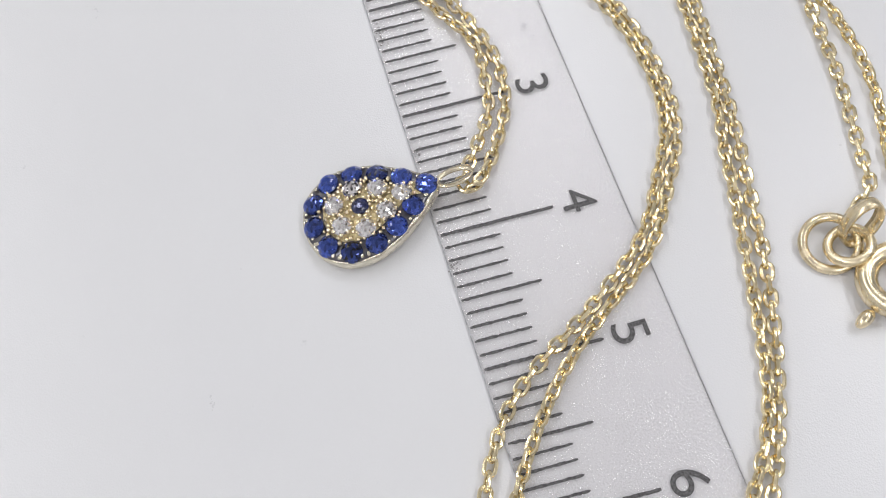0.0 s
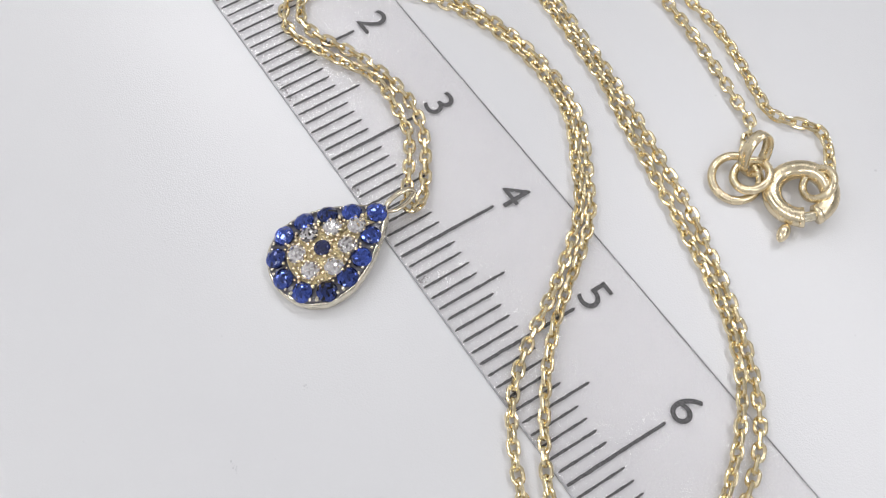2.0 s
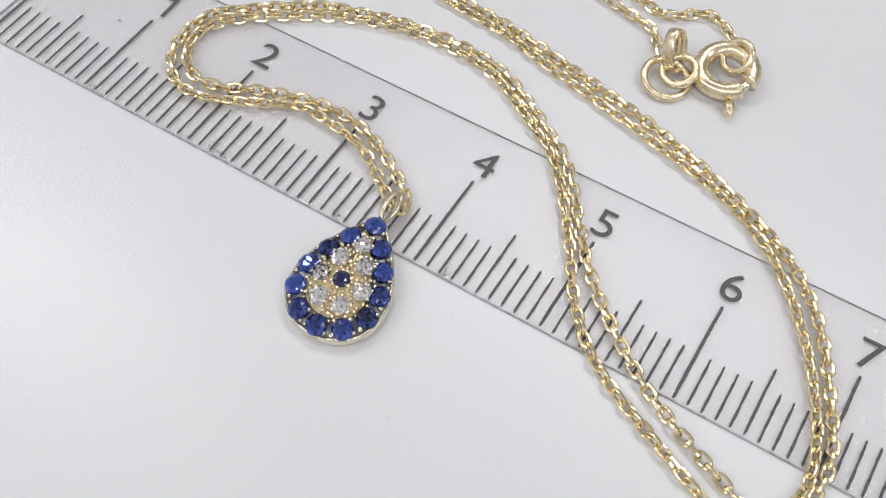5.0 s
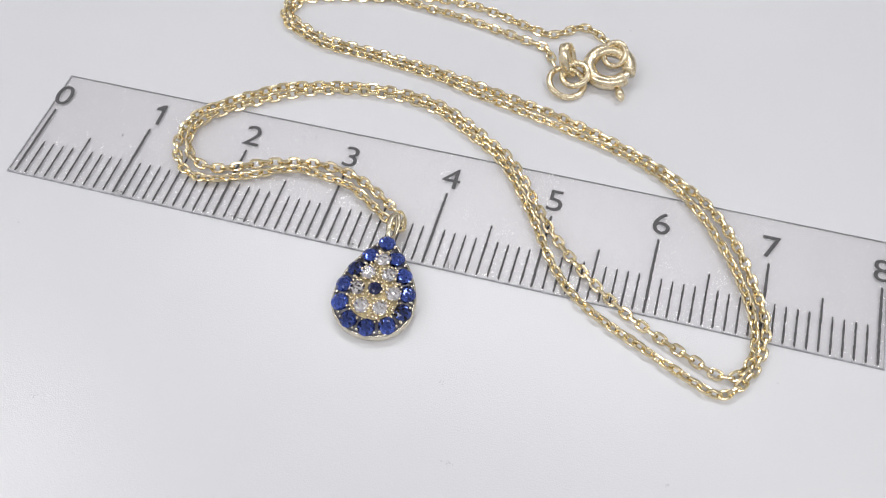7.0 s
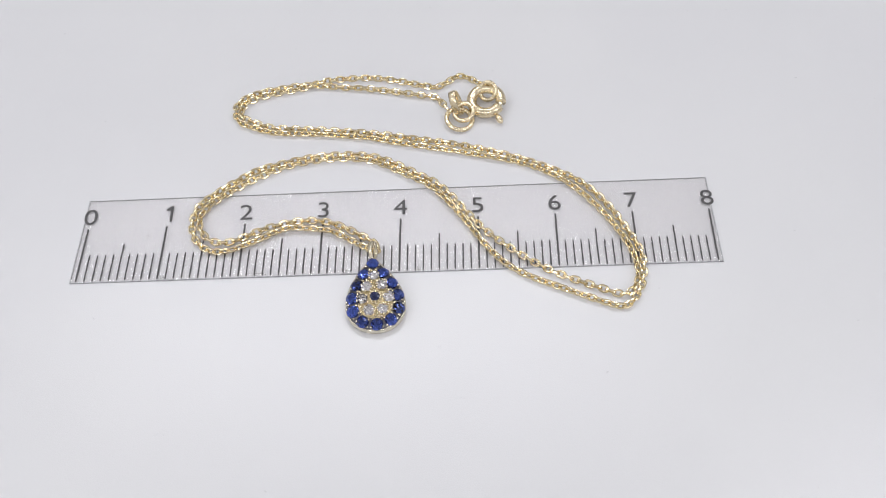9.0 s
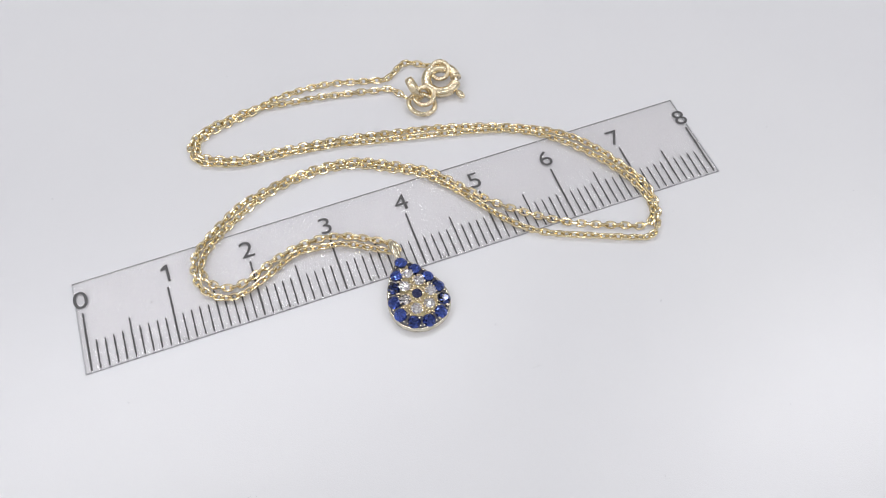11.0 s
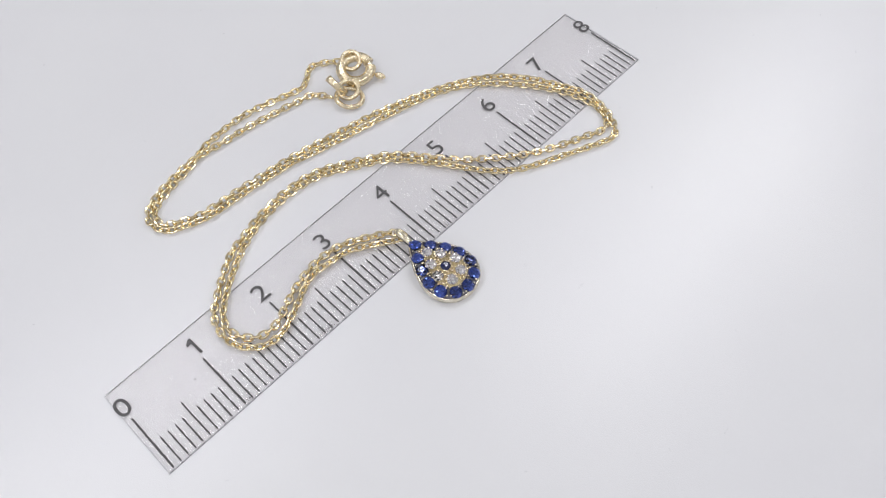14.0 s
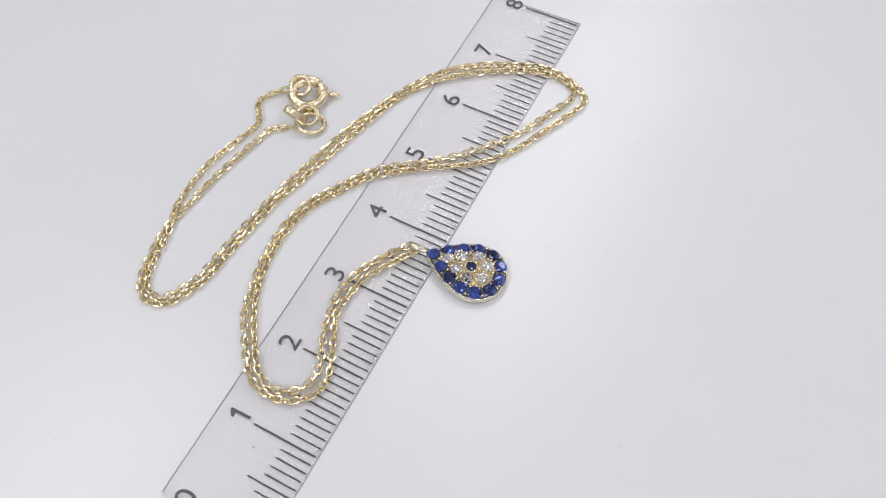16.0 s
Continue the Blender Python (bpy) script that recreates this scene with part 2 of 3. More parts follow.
body = part("body", slab(lambda y: end_left(y) + 0.010, lambda y: end_right(y) - 0.010, lambda x: -0.012, lambda x: back_edge(x) - 0.006, TABLE_Z + 0.001, 0.0), FILM, ruler)
body.data.materials.append(BACK)
for f in body.data.polygons:
    f.material_index = 0 if f.normal.z > 0.5 else 1
# solid grey strips draw the refraction lines of the long edges
part("long_edge", slab(lambda y: end_left(y) + 0.010, lambda y: end_right(y) - 0.010, lambda x: -0.020, lambda x: -0.012, TABLE_Z + 0.001, 0.0015), EDGE, ruler, "cut edge of the clear plastic, its refraction line painted dark grey")
part("long_edge", slab(lambda y: end_left(y) + 0.010, lambda y: end_right(y) - 0.010, lambda x: back_edge(x) - 0.006, lambda x: back_edge(x) - 0.0027, TABLE_Z + 0.001, 0.0012), EDGE_PALE, ruler, "thin cut edge of the clear plastic, its refraction line painted grey")
part("short_edge", slab(end_left, lambda y: end_left(y) + 0.010, lambda x: -0.020, back_edge, TABLE_Z + 0.001, 0.001), EDGE_PALE, ruler)
part("short_edge", slab(lambda y: end_right(y) - 0.010, end_right, lambda x: -0.020, back_edge, TABLE_Z + 0.001, 0.001), EDGE_PALE, ruler)


LEAN = 0.037  # the print stands a little askew on the plastic


def tick_data(long, wide, seed):
    """One printed line: a low bar with ragged sides and soft ends."""
    r = random.Random(seed)
    bm = bmesh.new()
    n = max(8, int(long / 0.022))
    rows = []
    for k in range(n + 1):
        t = k / n
        half = wide / 2 * (1.0 if 0 < k < n else 0.55)
        y = long * t
        lean_x = LEAN * (y - 0.4)
        a, b = (half + r.gauss(0, 0.0017) for _ in range(2))
        rows.append([bm.verts.new((lean_x + x, y, z)) for x, z in ((-a, 0.0004), (-a, 0.0021), (b, 0.0021), (b, 0.0004))])
    for p, q in zip(rows, rows[1:]):
        for c in range(3):
            bm.faces.new((p[c], q[c], q[c + 1], p[c + 1]))
    for row in (rows[0], rows[-1]):
        bm.faces.new(row)
    bmesh.ops.recalc_face_normals(bm, faces=bm.faces[:])
    return data_of("tick", bm, INK)


TICKS = [[tick_data(0.796 + 0.003 * v, 0.0245, v), tick_data(0.549 + 0.004 * v, 0.0190, 20 + v), tick_data(0.387 + 0.004 * v, 0.0185, 40 + v)] for v in (-1, 0, 1)]
rng = random.Random(4)
for mm in range(81):
    kind = 0 if mm % 10 == 0 else 1 if mm % 5 == 0 else 2
    part("tick", TICKS[rng.randrange(3)][kind], INK, ruler, at=pose(mm / 10, rng.uniform(-0.003, 0.003), 0))


def numeral(sign, x):
    cu = bpy.data.curves.new("numeral", "FONT")
    cu.body, cu.size, cu.align_x = sign, 0.345, "CENTER"
    cu.offset, cu.extrude = -0.0004, 0.001
    ob = bpy.data.objects.new("numeral", cu)
    me = bpy.data.meshes.new_from_object(ob)
    bpy.data.objects.remove(ob)
    me.transform(Matrix.Diagonal((1.10, 1.0, 1.0, 1)) @ SHRINK)
    me.materials.clear()
    me.materials.append(INK)
    part("numeral", me, INK, ruler, at=pose(x + 0.020, 0.860, 0.0018))


def numeral_one(x):
    """The figure one: a straight stem with a small slanting flag."""
    bm = bmesh.new()
    box(bm, 0.000, 0.033, 0.0, 0.250, -0.001, 0.001)
    for v in box_verts(bm, -0.058, 0.002, 0.170, 0.200, -0.001, 0.0008):
        v.co.y += 0.05 * (v.co.x + 0.058) / 0.06 * (1.0 if v.co.y > 0.185 else 0.25)
    part("numeral", bm, INK, ruler, at=pose(x + 0.038, 0.864, 0.0018))


for n in range(9):
    numeral(str(n), n) if n != 1 else numeral_one(n)


def blot(name, x, y, size, count, mat, parent, seed, z):
    """A loose smudge of small flat grains."""
    r = random.Random(seed)
    bm = bmesh.new()
    for _ in range(count):
        cx, cy, s = x + r.gauss(0, size[0]), y + r.gauss(0, size[1]), r.uniform(0.003, 0.009)
        k = [bm.verts.new((cx + s * r.uniform(0.6, 1.3) * math.cos(a), cy + s * r.uniform(0.6, 1.3) * math.sin(a), z)) for a in (0, 1.2, 2.4, 3.7, 5.0)]
        top = [bm.verts.new(v.co + Vector((0, 0, 0.0012))) for v in k]
        bm.faces.new(top)
        for i in range(5):
            bm.faces.new((k[i], k[(i + 1) % 5], top[(i + 1) % 5], top[i]))
    return part(name, bm, mat, parent)


for i, (x, y) in enumerate(((1.05, 0.02), (2.18, 0.03), (2.30, 0.03), (4.22, 0.02), (3.32, 0.02))):
    blot("smudge", x, y, (0.02, 0.018), 14, DIRT, ruler, i, 0.0005)
blot("smudge", 2.50, 1.08, (0.012, 0.02), 8, FAINT, ruler, 11, 0.0005)
blot("smudge", 2.62, 1.12, (0.006, 0.02), 5, FAINT, ruler, 12, 0.0005)
blot("smudge", 0.794, 0.652, (0.004, 0.004), 4, DIRT, ruler, 13, 0.0005)

# specks and faint rubs on the table
for i, (x, y, sx, sy, n) in enumerate(((4.66, -1.74, 0.03, 0.012, 10), (4.45, -1.07, 0.015, 0.015, 4), (1.22, -2.05, 0.05, 0.02, 9), (0.30, -0.52, 0.01, 0.01, 3), (4.30, -4.03, 0.03, 0.01, 5))):
    blot("smudge", x, y, (sx, sy), n, RUB, table, 30 + i, TABLE_Z)

# ---- the pendant ----
pendant = tagged(new("pendant"), "teardrop gold pendant set with blue and clear stones", "pendant")
AXIS = Matrix.Translation((3.690, -0.393, 0.012)) @ Matrix.Rotation(radians(3.3), 4, "Z") @ Matrix.Rotation(radians(5.1), 4, "X")
pendant.matrix_basis = place_cm(AXIS)


def drop(t, grow=0.0):
    """The teardrop outline, t from 0 at the tip once round; grow moves it outwards."""
    def at(a):
        return Vector((0.373 * math.sin(a) * abs(math.sin(a / 2)), 0.409 * math.cos(a), 0))
    a = t * 2 * math.pi
    p = at(a)
    if grow:
        d = at(a + 0.01) - at(a - 0.01)
        n = Vector((-d.y, d.x, 0))
        n = n.normalized() if n.length > 1e-6 else Vector((0, 1, 0))
        if n.dot(p - Vector((0, -0.08, 0))) < 0:
            n = -n
        p = p + n * grow
        if p.y > 0.43 and abs(p.x) < 0.05:
            p.x *= 0.9
    return p


def even_drop(count, grow=0.0):
    fine = [drop(i / 720) for i in range(721)]
    run = [0.0]
    for a, b in zip(fine, fine[1:]):
        run.append(run[-1] + (b - a).length)
    out = []
    for k in range(count):
        want = run[-1] * k / count
        i = max(j for j in range(721) if run[j] <= want + 1e-9)
        out.append(drop(min(i / 720, 0.9999), grow))
    return out


def outline(grow, n=72):
    pts = []
    for i in range(n):
        t = i / n
        p = drop(t, grow) if 0 < i < n else Vector((0, 0.409 + grow * 1.15, 0))
        pts.append(p)
    return pts


def lofted(levels):
    """levels: (grow, height) outlines from the bottom up, capped at both ends."""
    bm = bmesh.new()
    rings = [[bm.verts.new((p.x, p.y, h)) for p in outline(g)] for g, h in levels]
    for a, b in zip(rings, rings[1:]):
        for i in range(len(a)):
            j = (i + 1) % len(a)
            bm.faces.new((a[i], a[j], b[j], b[i]))
    bm.faces.new(rings[0][::-1])
    bm.faces.new(rings[-1])
    bmesh.ops.recalc_face_normals(bm, faces=bm.faces[:])
    return bm


part("border_plate", lofted([(0.058, 0.090), (0.066, 0.108), (0.050, 0.126), (-0.03, 0.136)]), BLACKENED, pendant, "blackened metal between the blue stones", smooth=True)


def rippled_rim(levels):
    """The rim, its upper edge scalloped round the stones and the side a little uneven."""
    bm = lofted(levels)
    for v in bm.verts:
        if v.co.z > 0.05:
            a = math.atan2(v.co.x, v.co.y + 0.08)
            v.co.z += 0.006 * math.sin(12 * a)
        n = noise.noise(Vector((v.co.x, v.co.y, v.co.z)) * 14)
        v.co.x *= 1 + 0.012 * n
        v.co.y += 0.004 * n
    return bm


def dome():
    bm = bmesh.new()
    rings = []
    for k in range(7):
        s = 1 - k / 7
        rings.append([bm.verts.new((p.x * s, (p.y + 0.06) * s - 0.06, 0.128 + 0.045 * math.sqrt(1 - (0.98 * s) ** 2))) for p in outline(-0.075)])
    for a, b in zip(rings, rings[1:]):
        for i in range(len(a)):
            j = (i + 1) % len(a)
            bm.faces.new((a[i], a[j], b[j], b[i]))
    bm.faces.new(rings[-1])
    bmesh.ops.recalc_face_normals(bm, faces=bm.faces[:])
    return bm


part("rim", rippled_rim([(0.050, 0.006), (0.072, 0.014), (0.080, 0.040), (0.081, 0.080), (0.077, 0.104), (0.064, 0.112)]), RIM_GOLD, pendant, "polished pale gold rim", smooth=True)
part("center_plate", dome(), GRAIN_GOLD, pendant, "yellow gold bed of the clear stones", smooth=True)


def brilliant(radius):
    """A round faceted stone: table, crown in two rows, girdle and pavilion."""
    bm = bmesh.new()
    n = 8
    rows = [(0.52, 0.40, 0.0), (0.80, 0.25, 0.5), (1.0, 0.02, 0.0), (1.0, -0.04, 0.0), (0.5, -0.45, 0.5)]
    rings = []
    for r, h, off in rows:
        if r >= 0.99:
            rings.append([bm.verts.new((radius * r * math.cos(math.pi * i / n), radius * r * math.sin(math.pi * i / n), radius * h)) for i in range(2 * n)])
        else:
            rings.append([bm.verts.new((radius * r * math.cos(2 * math.pi * (i + off) / n), radius * r * math.sin(2 * math.pi * (i + off) / n), radius * h)) for i in range(n)])
    t, c, g, h, p = rings
    bm.faces.new(t)
    for i in range(n):
        j = (i + 1) % n
        bm.faces.new((t[i], t[j], c[i]))
        bm.faces.new((t[j], c[j], c[i]))
        a, b, d = g[2 * i], g[2 * i + 1], g[(2 * i + 2) % (2 * n)]
        bm.faces.new((c[i], b, a))
        bm.faces.new((c[i], d, b))
        bm.faces.new((c[i], c[j], d))
    for i in range(2 * n):
        j = (i + 1) % (2 * n)
        bm.faces.new((g[i], g[j], h[j], h[i]))
    tip = bm.verts.new((0, 0, -0.62 * radius))
    for i in range(n):
        j = (i + 1) % n
        a, b, d = h[2 * i], h[2 * i + 1], h[(2 * i + 2) % (2 * n)]
        bm.faces.new((p[i], a, b))
        bm.faces.new((p[i], b, d))
        bm.faces.new((p[i], d, p[j]))
        bm.faces.new((p[i], p[j], tip))
    bmesh.ops.recalc_face_normals(bm, faces=bm.faces[:])
    return bm


def bead(radius):
    bm = bmesh.new()
    bmesh.ops.create_icosphere(bm, subdivisions=2, radius=radius)
    return bm


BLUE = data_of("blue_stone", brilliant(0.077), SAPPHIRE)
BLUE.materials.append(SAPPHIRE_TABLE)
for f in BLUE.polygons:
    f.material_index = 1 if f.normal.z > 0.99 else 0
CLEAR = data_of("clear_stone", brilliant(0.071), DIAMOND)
rng = random.Random(9)


def top_at(x, y):
    """Height of the pendant's face: gently domed."""
    r2 = (x / 0.30) ** 2 + ((y + 0.06) / 0.42) ** 2
    return 0.140 + 0.042 * max(0.0, 1 - r2)


def lean(x, y, amount):
    return Matrix.Rotation(amount * x, 4, "Y") @ Matrix.Rotation(-amount * (y + 0.06), 4, "X")


ring = even_drop(12, 0.003)
# a few stones are tipped so that their tables mirror a lamp
TIPPED = {0: (0.109, 0.194, 0.975), 2: (0.115, 0.123, 0.986), 5: (0.117, -0.390, 0.913), 8: (-0.115, -0.306, 0.945)}
for k, p in enumerate(ring):
    turn = Matrix.Rotation(rng.uniform(0, 0.8), 4, "Z") @ Matrix.Rotation(rng.uniform(-0.06, 0.06), 4, "X") @ Matrix.Rotation(rng.uniform(-0.06, 0.06), 4, "Y")
    seat = lean(p.x, p.y, 0.7) @ turn
    if k in TIPPED:
        up = AXIS.to_3x3().inverted() @ Vector(TIPPED[k])
        seat = up.to_track_quat("Z", "Y").to_matrix().to_4x4()
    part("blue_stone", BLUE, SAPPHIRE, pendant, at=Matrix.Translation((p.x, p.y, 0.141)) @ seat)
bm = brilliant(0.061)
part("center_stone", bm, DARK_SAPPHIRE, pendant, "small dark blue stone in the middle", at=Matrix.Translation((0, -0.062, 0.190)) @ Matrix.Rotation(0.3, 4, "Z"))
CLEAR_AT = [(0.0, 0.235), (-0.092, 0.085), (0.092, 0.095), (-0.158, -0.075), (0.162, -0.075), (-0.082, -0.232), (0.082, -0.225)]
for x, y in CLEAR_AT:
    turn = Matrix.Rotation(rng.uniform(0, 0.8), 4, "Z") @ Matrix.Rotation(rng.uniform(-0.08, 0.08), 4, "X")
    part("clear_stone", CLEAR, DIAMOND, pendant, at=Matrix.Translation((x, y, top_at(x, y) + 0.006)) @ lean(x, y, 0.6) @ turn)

BEAD = data_of("prong", bead(0.0155), GOLD, True)
SMALL_BEAD = data_of("prong", bead(0.0155), DARK_BEAD, True)
taken = []


def prong(me, x, y, z):
    if all((x - a) ** 2 + (y - b) ** 2 > 0.026**2 for a, b in taken):
        taken.append((x, y))
        s = rng.uniform(0.65, 1.15)
        part("prong", me, GOLD, pendant, at=Matrix.Translation((x, y, z)) @ Matrix.Rotation(rng.uniform(0, 3), 4, "Z") @ Matrix.Diagonal((s * rng.uniform(0.8, 1.35), s, s * rng.uniform(0.55, 0.95), 1)))


for x, y in CLEAR_AT + [(0, -0.062)]:
    for k in range(6):
        a = k * math.pi / 3 + rng.uniform(-0.25, 0.25) + 0.5
        px, py = x + 0.068 * math.cos(a), y + 0.068 * math.sin(a)
        prong(BEAD, px, py, top_at(px, py) + 0.010)
for k in range(12):
    a, b = ring[k], ring[(k + 1) % 12]
    mid = (a + b) / 2
    out = mid - Vector((0, -0.08, 0))
    out.normalize()
    along = (b - a).normalized()
    for off, slide, me, z in ((0.050, 0.022, SMALL_BEAD, 0.138), (0.050, -0.022, SMALL_BEAD, 0.138), (-0.040, 0.018, BEAD, 0.150), (-0.048, -0.02, BEAD, 0.150)):
        q = mid + out * off + along * (slide + rng.uniform(-0.006, 0.006))
        prong(me, q.x, q.y, z)
# more gold beads fill the gaps between the clear stones
for _ in range(900):
    x, y = rng.uniform(-0.24, 0.24), rng.uniform(-0.32, 0.30)
    inside = min((Vector((x, y, 0)) - p).length for p in ring) > 0.088 and (x / 0.225) ** 2 + ((y + 0.06) / 0.36) ** 2 < 1
    if inside and all((x - a) ** 2 + (y - b) ** 2 > 0.062**2 for a, b in CLEAR_AT + [(0, -0.062)]):
        prong(BEAD, x, y, top_at(x, y) + rng.uniform(-0.004, 0.006))

# the bail: a narrow gold strap that leaves the tip and bends back in a long loop
bm = bmesh.new()
path, frames = [], []
for i in range(40):
    a = 2 * math.pi * i / 40
    path.append(Vector((0, 0.605 + 0.125 * math.cos(a), 0.100 + 0.054 * math.sin(a))))
    frames.append((Vector((0, 0.054 * math.cos(a), 0.125 * math.sin(a))).normalized(), Vector((1, 0, 0))))
sweep(bm, path, frames, [(-0.012, -0.024), (0.003, -0.030), (0.011, -0.018), (0.014, 0.0), (0.011, 0.018), (0.003, 0.030), (-0.012, 0.024)], True)
for v in bm.verts:
    v.co.x *= 0.75 + 0.55 * min(1.0, max(0.0, (v.co.y - 0.47) / 0.28))
    rest = Vector((0, 0, 0.112))
    v.co = Matrix.Rotation(radians(-36), 4, "Y") @ (v.co - rest) + rest
part("bail", bm, PALE_GOLD, pendant, "pale gold loop over the tip", smooth=True)

# ---- the chain ----
necklace = tagged(new("necklace_chain"), "fine yellow gold cable chain laid double in winding loops", "chain")
STRAND_ONE = [
    (3.715, 0.34), (3.53, 0.51), (3.14, 0.73), (2.74, 0.78), (2.30, 0.68), (1.92, 0.51), (1.70, 0.49), (1.55, 0.57),
    (1.46, 0.72), (1.45, 0.90), (1.61, 1.14), (2.10, 1.50), (2.58, 1.72), (3.14, 1.81), (3.64, 1.75), (4.07, 1.52),
    (4.45, 1.25), (4.81, 0.77), (5.15, 0.22), (5.49, -0.09), (6.07, -0.38), (6.57, -0.60), (6.71, -0.62), (6.83, -0.55),
    (6.99, -0.27), (7.03, 0.10), (6.89, 0.50), (6.65, 0.97), (6.33, 1.34), (5.76, 1.66), (5.01, 1.93), (4.29, 2.10),
    (3.65, 2.23), (2.87, 2.33), (2.28, 2.39), (1.92, 2.55), (1.84, 2.63), (1.84, 2.76), (1.92, 2.88), (2.20, 3.00),
    (2.71, 3.12), (3.03, 3.24), (3.70, 3.26), (4.41, 3.08), (4.58, 3.06), (4.78, 3.19), (4.87, 3.25), (5.02, 3.21),
    (5.21, 3.06),
]
STRAND_TWO = [
    (3.61, 0.29), (3.17, 0.59), (2.85, 0.66), (2.55, 0.67), (2.16, 0.49), (1.85, 0.36), (1.64, 0.36), (1.50, 0.44),
    (1.38, 0.61), (1.35, 0.83), (1.41, 1.06), (1.61, 1.28), (2.10, 1.63), (2.39, 1.73), (2.82, 1.84), (3.36, 1.87),
    (3.78, 1.78), (4.24, 1.51), (4.58, 1.24), (5.03, 0.62), (5.40, 0.25), (5.90, -0.10), (6.59, -0.42), (6.73, -0.45),
    (6.82, -0.42), (6.92, -0.28), (6.95, -0.03), (6.85, 0.34), (6.58, 0.84), (6.23, 1.27), (5.80, 1.57), (5.31, 1.74),
    (4.42, 1.96), (3.98, 2.06), (3.54, 2.17), (2.78, 2.26), (2.30, 2.30), (1.91, 2.45), (1.79, 2.56), (1.75, 2.70),
    (1.77, 2.83), (1.89, 2.96), (2.20, 3.08), (2.70, 3.16), (3.09, 3.12), (3.65, 3.05), (4.32, 2.91), (4.55, 2.85),
    (4.71, 2.61),
]


def support(x, y):
    """How high the chain's bed is: the ruler's face, or the table round it."""
    def rise(d):
        s = min(1.0, max(0.0, d / 0.10 + 0.5))
        return s * s * (3 - 2 * s)
    on = rise(y + 0.02) * rise(WIDE - y) * rise(x - LEFT) * rise(RIGHT - x)
    return TABLE_Z * (1 - on)


WIRE, PITCH, LINK_LONG, LINK_WIDE = 0.0130, 0.0905, 0.0580, 0.0365


def link_data(seed):
    """An oblong link of fine wire, its long sides and faces ground to small bright flats."""
    r = random.Random(seed)
    bm = bmesh.new()
    path, frames = [], []
    for i in range(14):
        a = 2 * math.pi * (i + 0.5) / 14
        c, s = math.cos(a), math.sin(a)
        path.append(Vector((LINK_LONG * math.copysign(abs(c) ** 0.85, c), LINK_WIDE * math.copysign(abs(s) ** 0.75, s), 0)))
        frames.append((Vector((c * LINK_WIDE, s * LINK_LONG, 0)).normalized(), Vector((0, 0, 1))))
    sweep(bm, path, frames, [(WIRE * x, WIRE * z) for x, z in ((1.12, 0.62), (0.45, 1.15), (-0.85, 0.75), (-0.85, -0.75), (0.45, -1.15), (1.12, -0.62))], True)
    for v in bm.verts:
        v.co += Vector((r.gauss(0, 1), r.gauss(0, 1), r.gauss(0, 1))) * 0.0006
        v.co.y = max(-LINK_WIDE - WIRE * 0.95, min(LINK_WIDE + WIRE * 0.95, v.co.y))
    return bm


LINKS = [data_of("link", link_data(i), LINK_GOLD) for i in range(4)]
# from the clasp down one strand, through the bail and back along the other
line = [(x, y) for x, y in STRAND_ONE[::-1]] + [(3.735, 0.275), (3.680, 0.250)] + [(x, y) for x, y in STRAND_TWO]
points = []
for x, y in line:
    z = support(x, y) + 0.042
    near = math.hypot(x - 3.69, y - 0.27)
    z += 0.035 * math.exp(-((near / 0.16) ** 2))
    points.append((x, y, z))
points = catmull(points, PITCH)
bail_at = min(range(len(points)), key=lambda i: (points[i] - Vector((3.69, 0.26, 0.05))).length)
rng = random.Random(21)
joined = bmesh.new()
for i, p in enumerate(points):
    a, b = points[max(0, i - 1)], points[min(len(points) - 1, i + 1)]
    ahead = (b - a).normalized()
    side = Vector((0, 0, 1)).cross(ahead).normalized()
    up = ahead.cross(side)
    m = Matrix((ahead, side, up)).transposed().to_4x4()
    roll = (0 if i % 2 else 90) + 18 + 12 * math.sin(i * 0.045) + rng.gauss(0, 6)
    m = Matrix.Translation(p + Vector((0, 0, rng.uniform(-0.003, 0.003)))) @ m @ Matrix.Rotation(radians(roll), 4, "X") @ Matrix.Rotation(radians(rng.gauss(0, 3)), 4, "Z")
    if abs(i - bail_at) <= 149:
        part("link", LINKS[i % 4], LINK_GOLD, necklace, at=m)
    else:
        one = link_data(i % 4)
        one.transform(m)
        me = bpy.data.meshes.new("spare")
        one.to_mesh(me)
        one.free()
        joined.from_mesh(me)
        bpy.data.meshes.remove(me)
tagged(part("chain_end", joined, LINK_GOLD, necklace), kind="stuff")

# the clasp: spring ring, its loop, two jump rings and an oval tag
def upright(x, y, z, tilt_x, tilt_y, turn):
    return Matrix.Translation((x, y, z)) @ Euler((radians(tilt_x), radians(tilt_y), radians(turn))).to_matrix().to_4x4()


RING = upright(5.238, 2.698, TABLE_Z + 0.118, 8, -6, 0)
clasp = part("spring_ring", ring_mesh(0.203, 0.071, 60, 18, radians(-10), radians(318)), GOLD, necklace, "round polished gold spring ring clasp", at=RING, smooth=True)
part("spring_tongue", ring_mesh(0.203, 0.038, 14, 10, radians(-50), radians(-5)), PALE_GOLD, clasp, smooth=True)
for a in (-10, 318):
    part("spring_collar", ring_mesh(0.203, 0.075, 4, 18, radians(a - 4), radians(a + 4)), GOLD, clasp, smooth=True)
bm = bmesh.new()
bmesh.ops.create_uvsphere(bm, u_segments=14, v_segments=10, radius=0.046)
for v in bm.verts:
    v.co = Vector((v.co.x, v.co.y * 1.7 * (1 - 3 * v.co.y), v.co.z))
part("lever_knob", bm, GOLD, clasp, "small rounded lever knob", at=pose(0.155, -0.303, -0.02, 0, 0, 24), smooth=True)
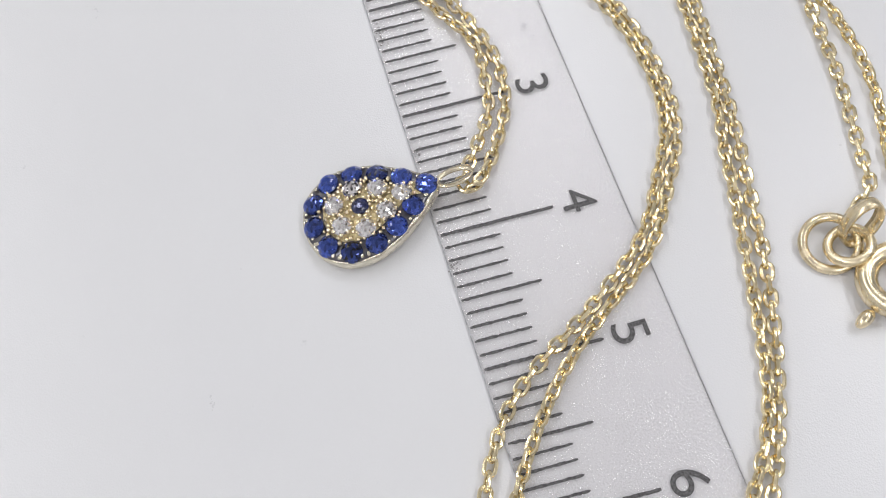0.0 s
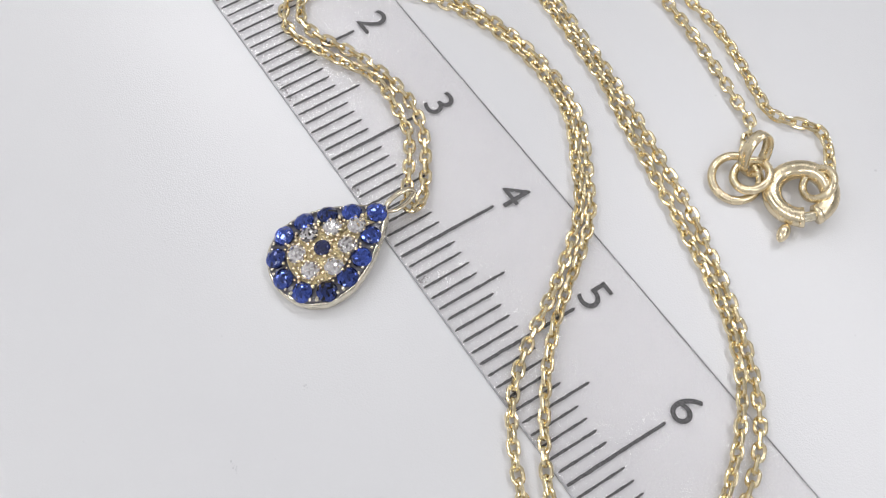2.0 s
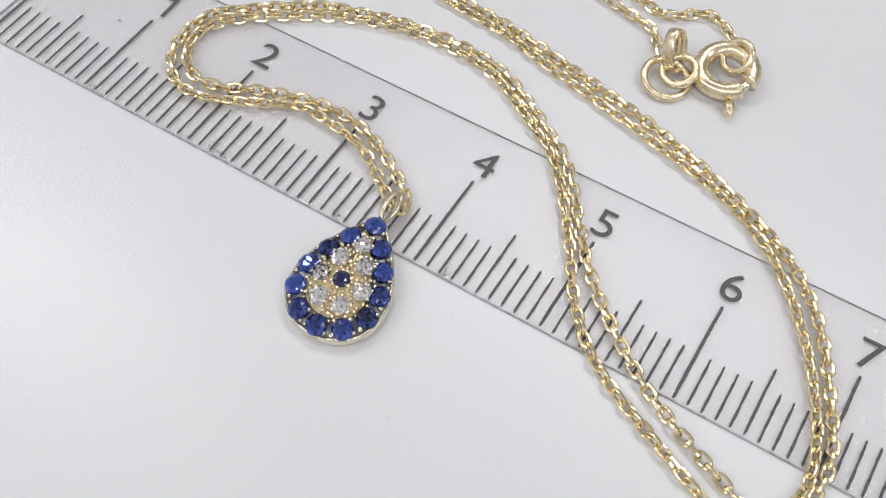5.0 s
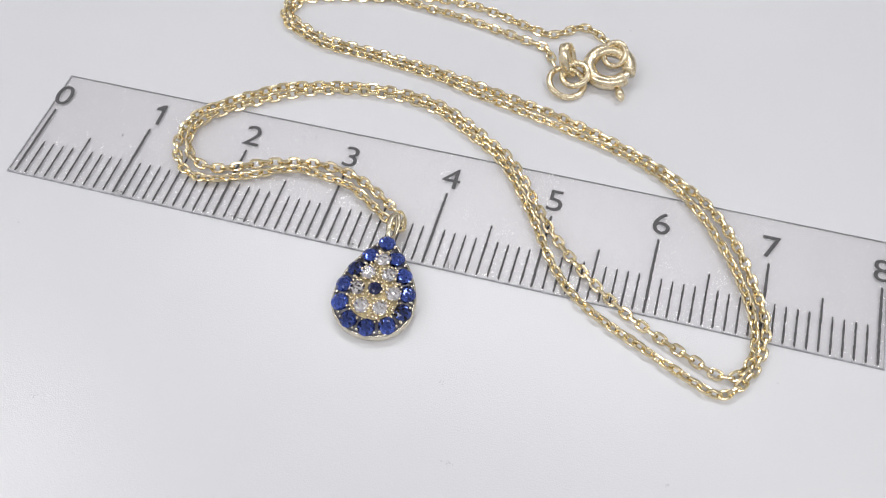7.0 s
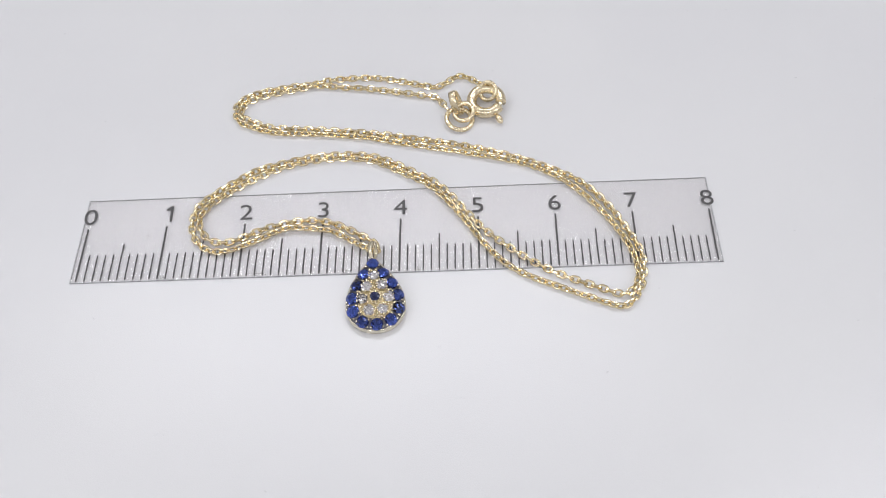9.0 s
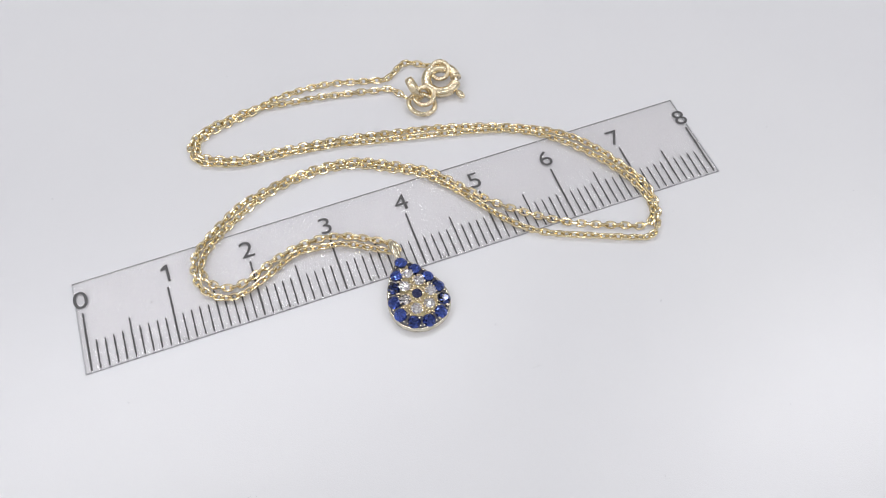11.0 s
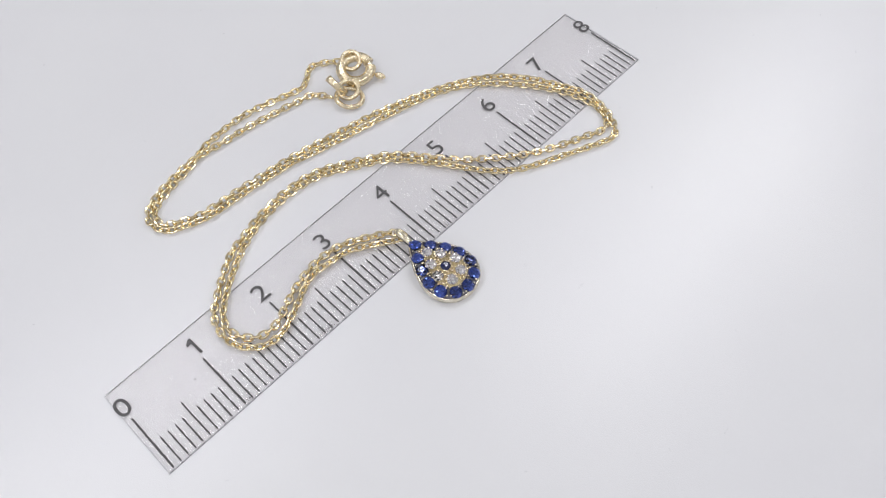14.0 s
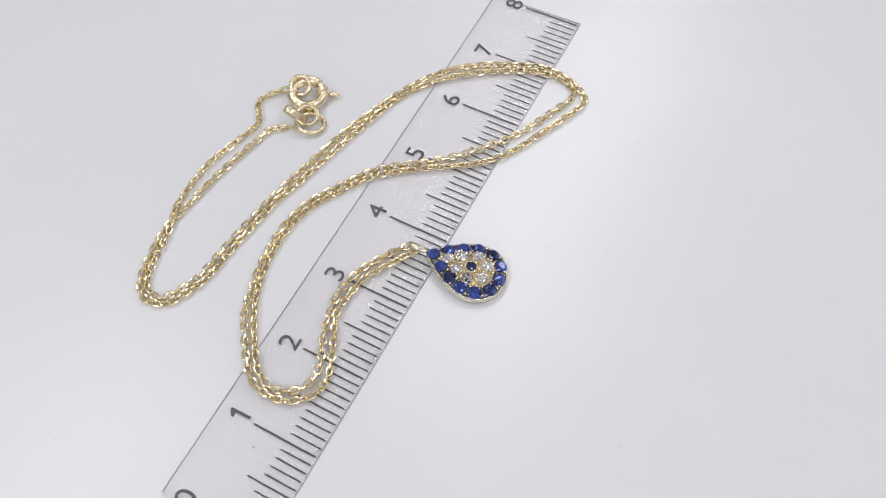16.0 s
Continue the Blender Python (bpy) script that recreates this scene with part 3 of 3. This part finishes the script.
part("clasp_loop", ring_mesh(0.122, 0.030, 40, 12), GOLD, clasp, at=upright(0.035, 0.125, 0.045, 27, -25, 0), smooth=True)
part("jump_ring", ring_mesh(0.180, 0.033, 44, 12), GOLD, necklace, at=upright(4.853, 2.427, TABLE_Z + 0.055, 5, 8, 0), smooth=True)
part("jump_ring", ring_mesh(0.132, 0.033, 40, 12), GOLD, necklace, at=upright(4.918, 2.506, TABLE_Z + 0.11, 14, -16, 0), smooth=True)
long_way = Vector((-0.33, 0.53, 0.78)).normalized()
wide_way = Vector((0.30, 0.84, -0.44))
wide_way = (wide_way - long_way * wide_way.dot(long_way)).normalized()
turn = Matrix((wide_way, long_way, wide_way.cross(long_way))).transposed().to_4x4()
bm = bmesh.new()
path, frames = [], []
for i in range(36):
    a = 2 * math.pi * i / 36
    path.append(Vector((0.100 * math.cos(a), 0.165 * math.sin(a), 0)))
    frames.append((Vector((0.165 * math.cos(a), 0.100 * math.sin(a), 0)).normalized(), Vector((0, 0, 1))))
sweep(bm, path, frames, [(-0.012, -0.046), (0.010, -0.048), (0.016, -0.02), (0.018, 0.0), (0.016, 0.02), (0.010, 0.048), (-0.012, 0.046)], True)
part("oval_end_ring", bm, GOLD, necklace, "flat oval gold end ring", at=Matrix.Translation((4.816, 2.616, 0.155)) @ turn, smooth=True)

# ---- ceiling lamps, unseen; the last four added to spread light ----
LAMP_WHITE, nodes_, links_, p_ = material("lamp_diffuser")
p_.inputs["Base Color"].default_value = (0.9, 0.9, 0.9, 1)
p_.inputs["Emission Color"].default_value = (1.0, 0.97, 0.94, 1)
p_.inputs["Emission Strength"].default_value = 0.6
for (lx, ly), (sx, sy) in LAMPS:
    lamp = tagged(new("ceiling_lamp"), "long white tube lamp, unseen; four of six added as fill", "lamp", "ceiling lamps")
    lamp.location = (lx, ly, 1.7)
    bm = bmesh.new()
    box(bm, -sx * 50, sx * 50, -sy * 50, sy * 50, -1.2, -0.4)
    part("diffuser", bm, LAMP_WHITE, lamp)
    for x0, x1, y0, y1 in ((-sx * 50 - 2, sx * 50 + 2, sy * 50, sy * 50 + 2), (-sx * 50 - 2, sx * 50 + 2, -sy * 50 - 2, -sy * 50), (-sx * 50 - 2, -sx * 50, -sy * 50, sy * 50), (sx * 50, sx * 50 + 2, -sy * 50, sy * 50)):
        bm = bmesh.new()
        box(bm, x0, x1, y0, y1, -1.5, 0, 0.1)
        part("lamp_frame", bm, LEG, lamp)
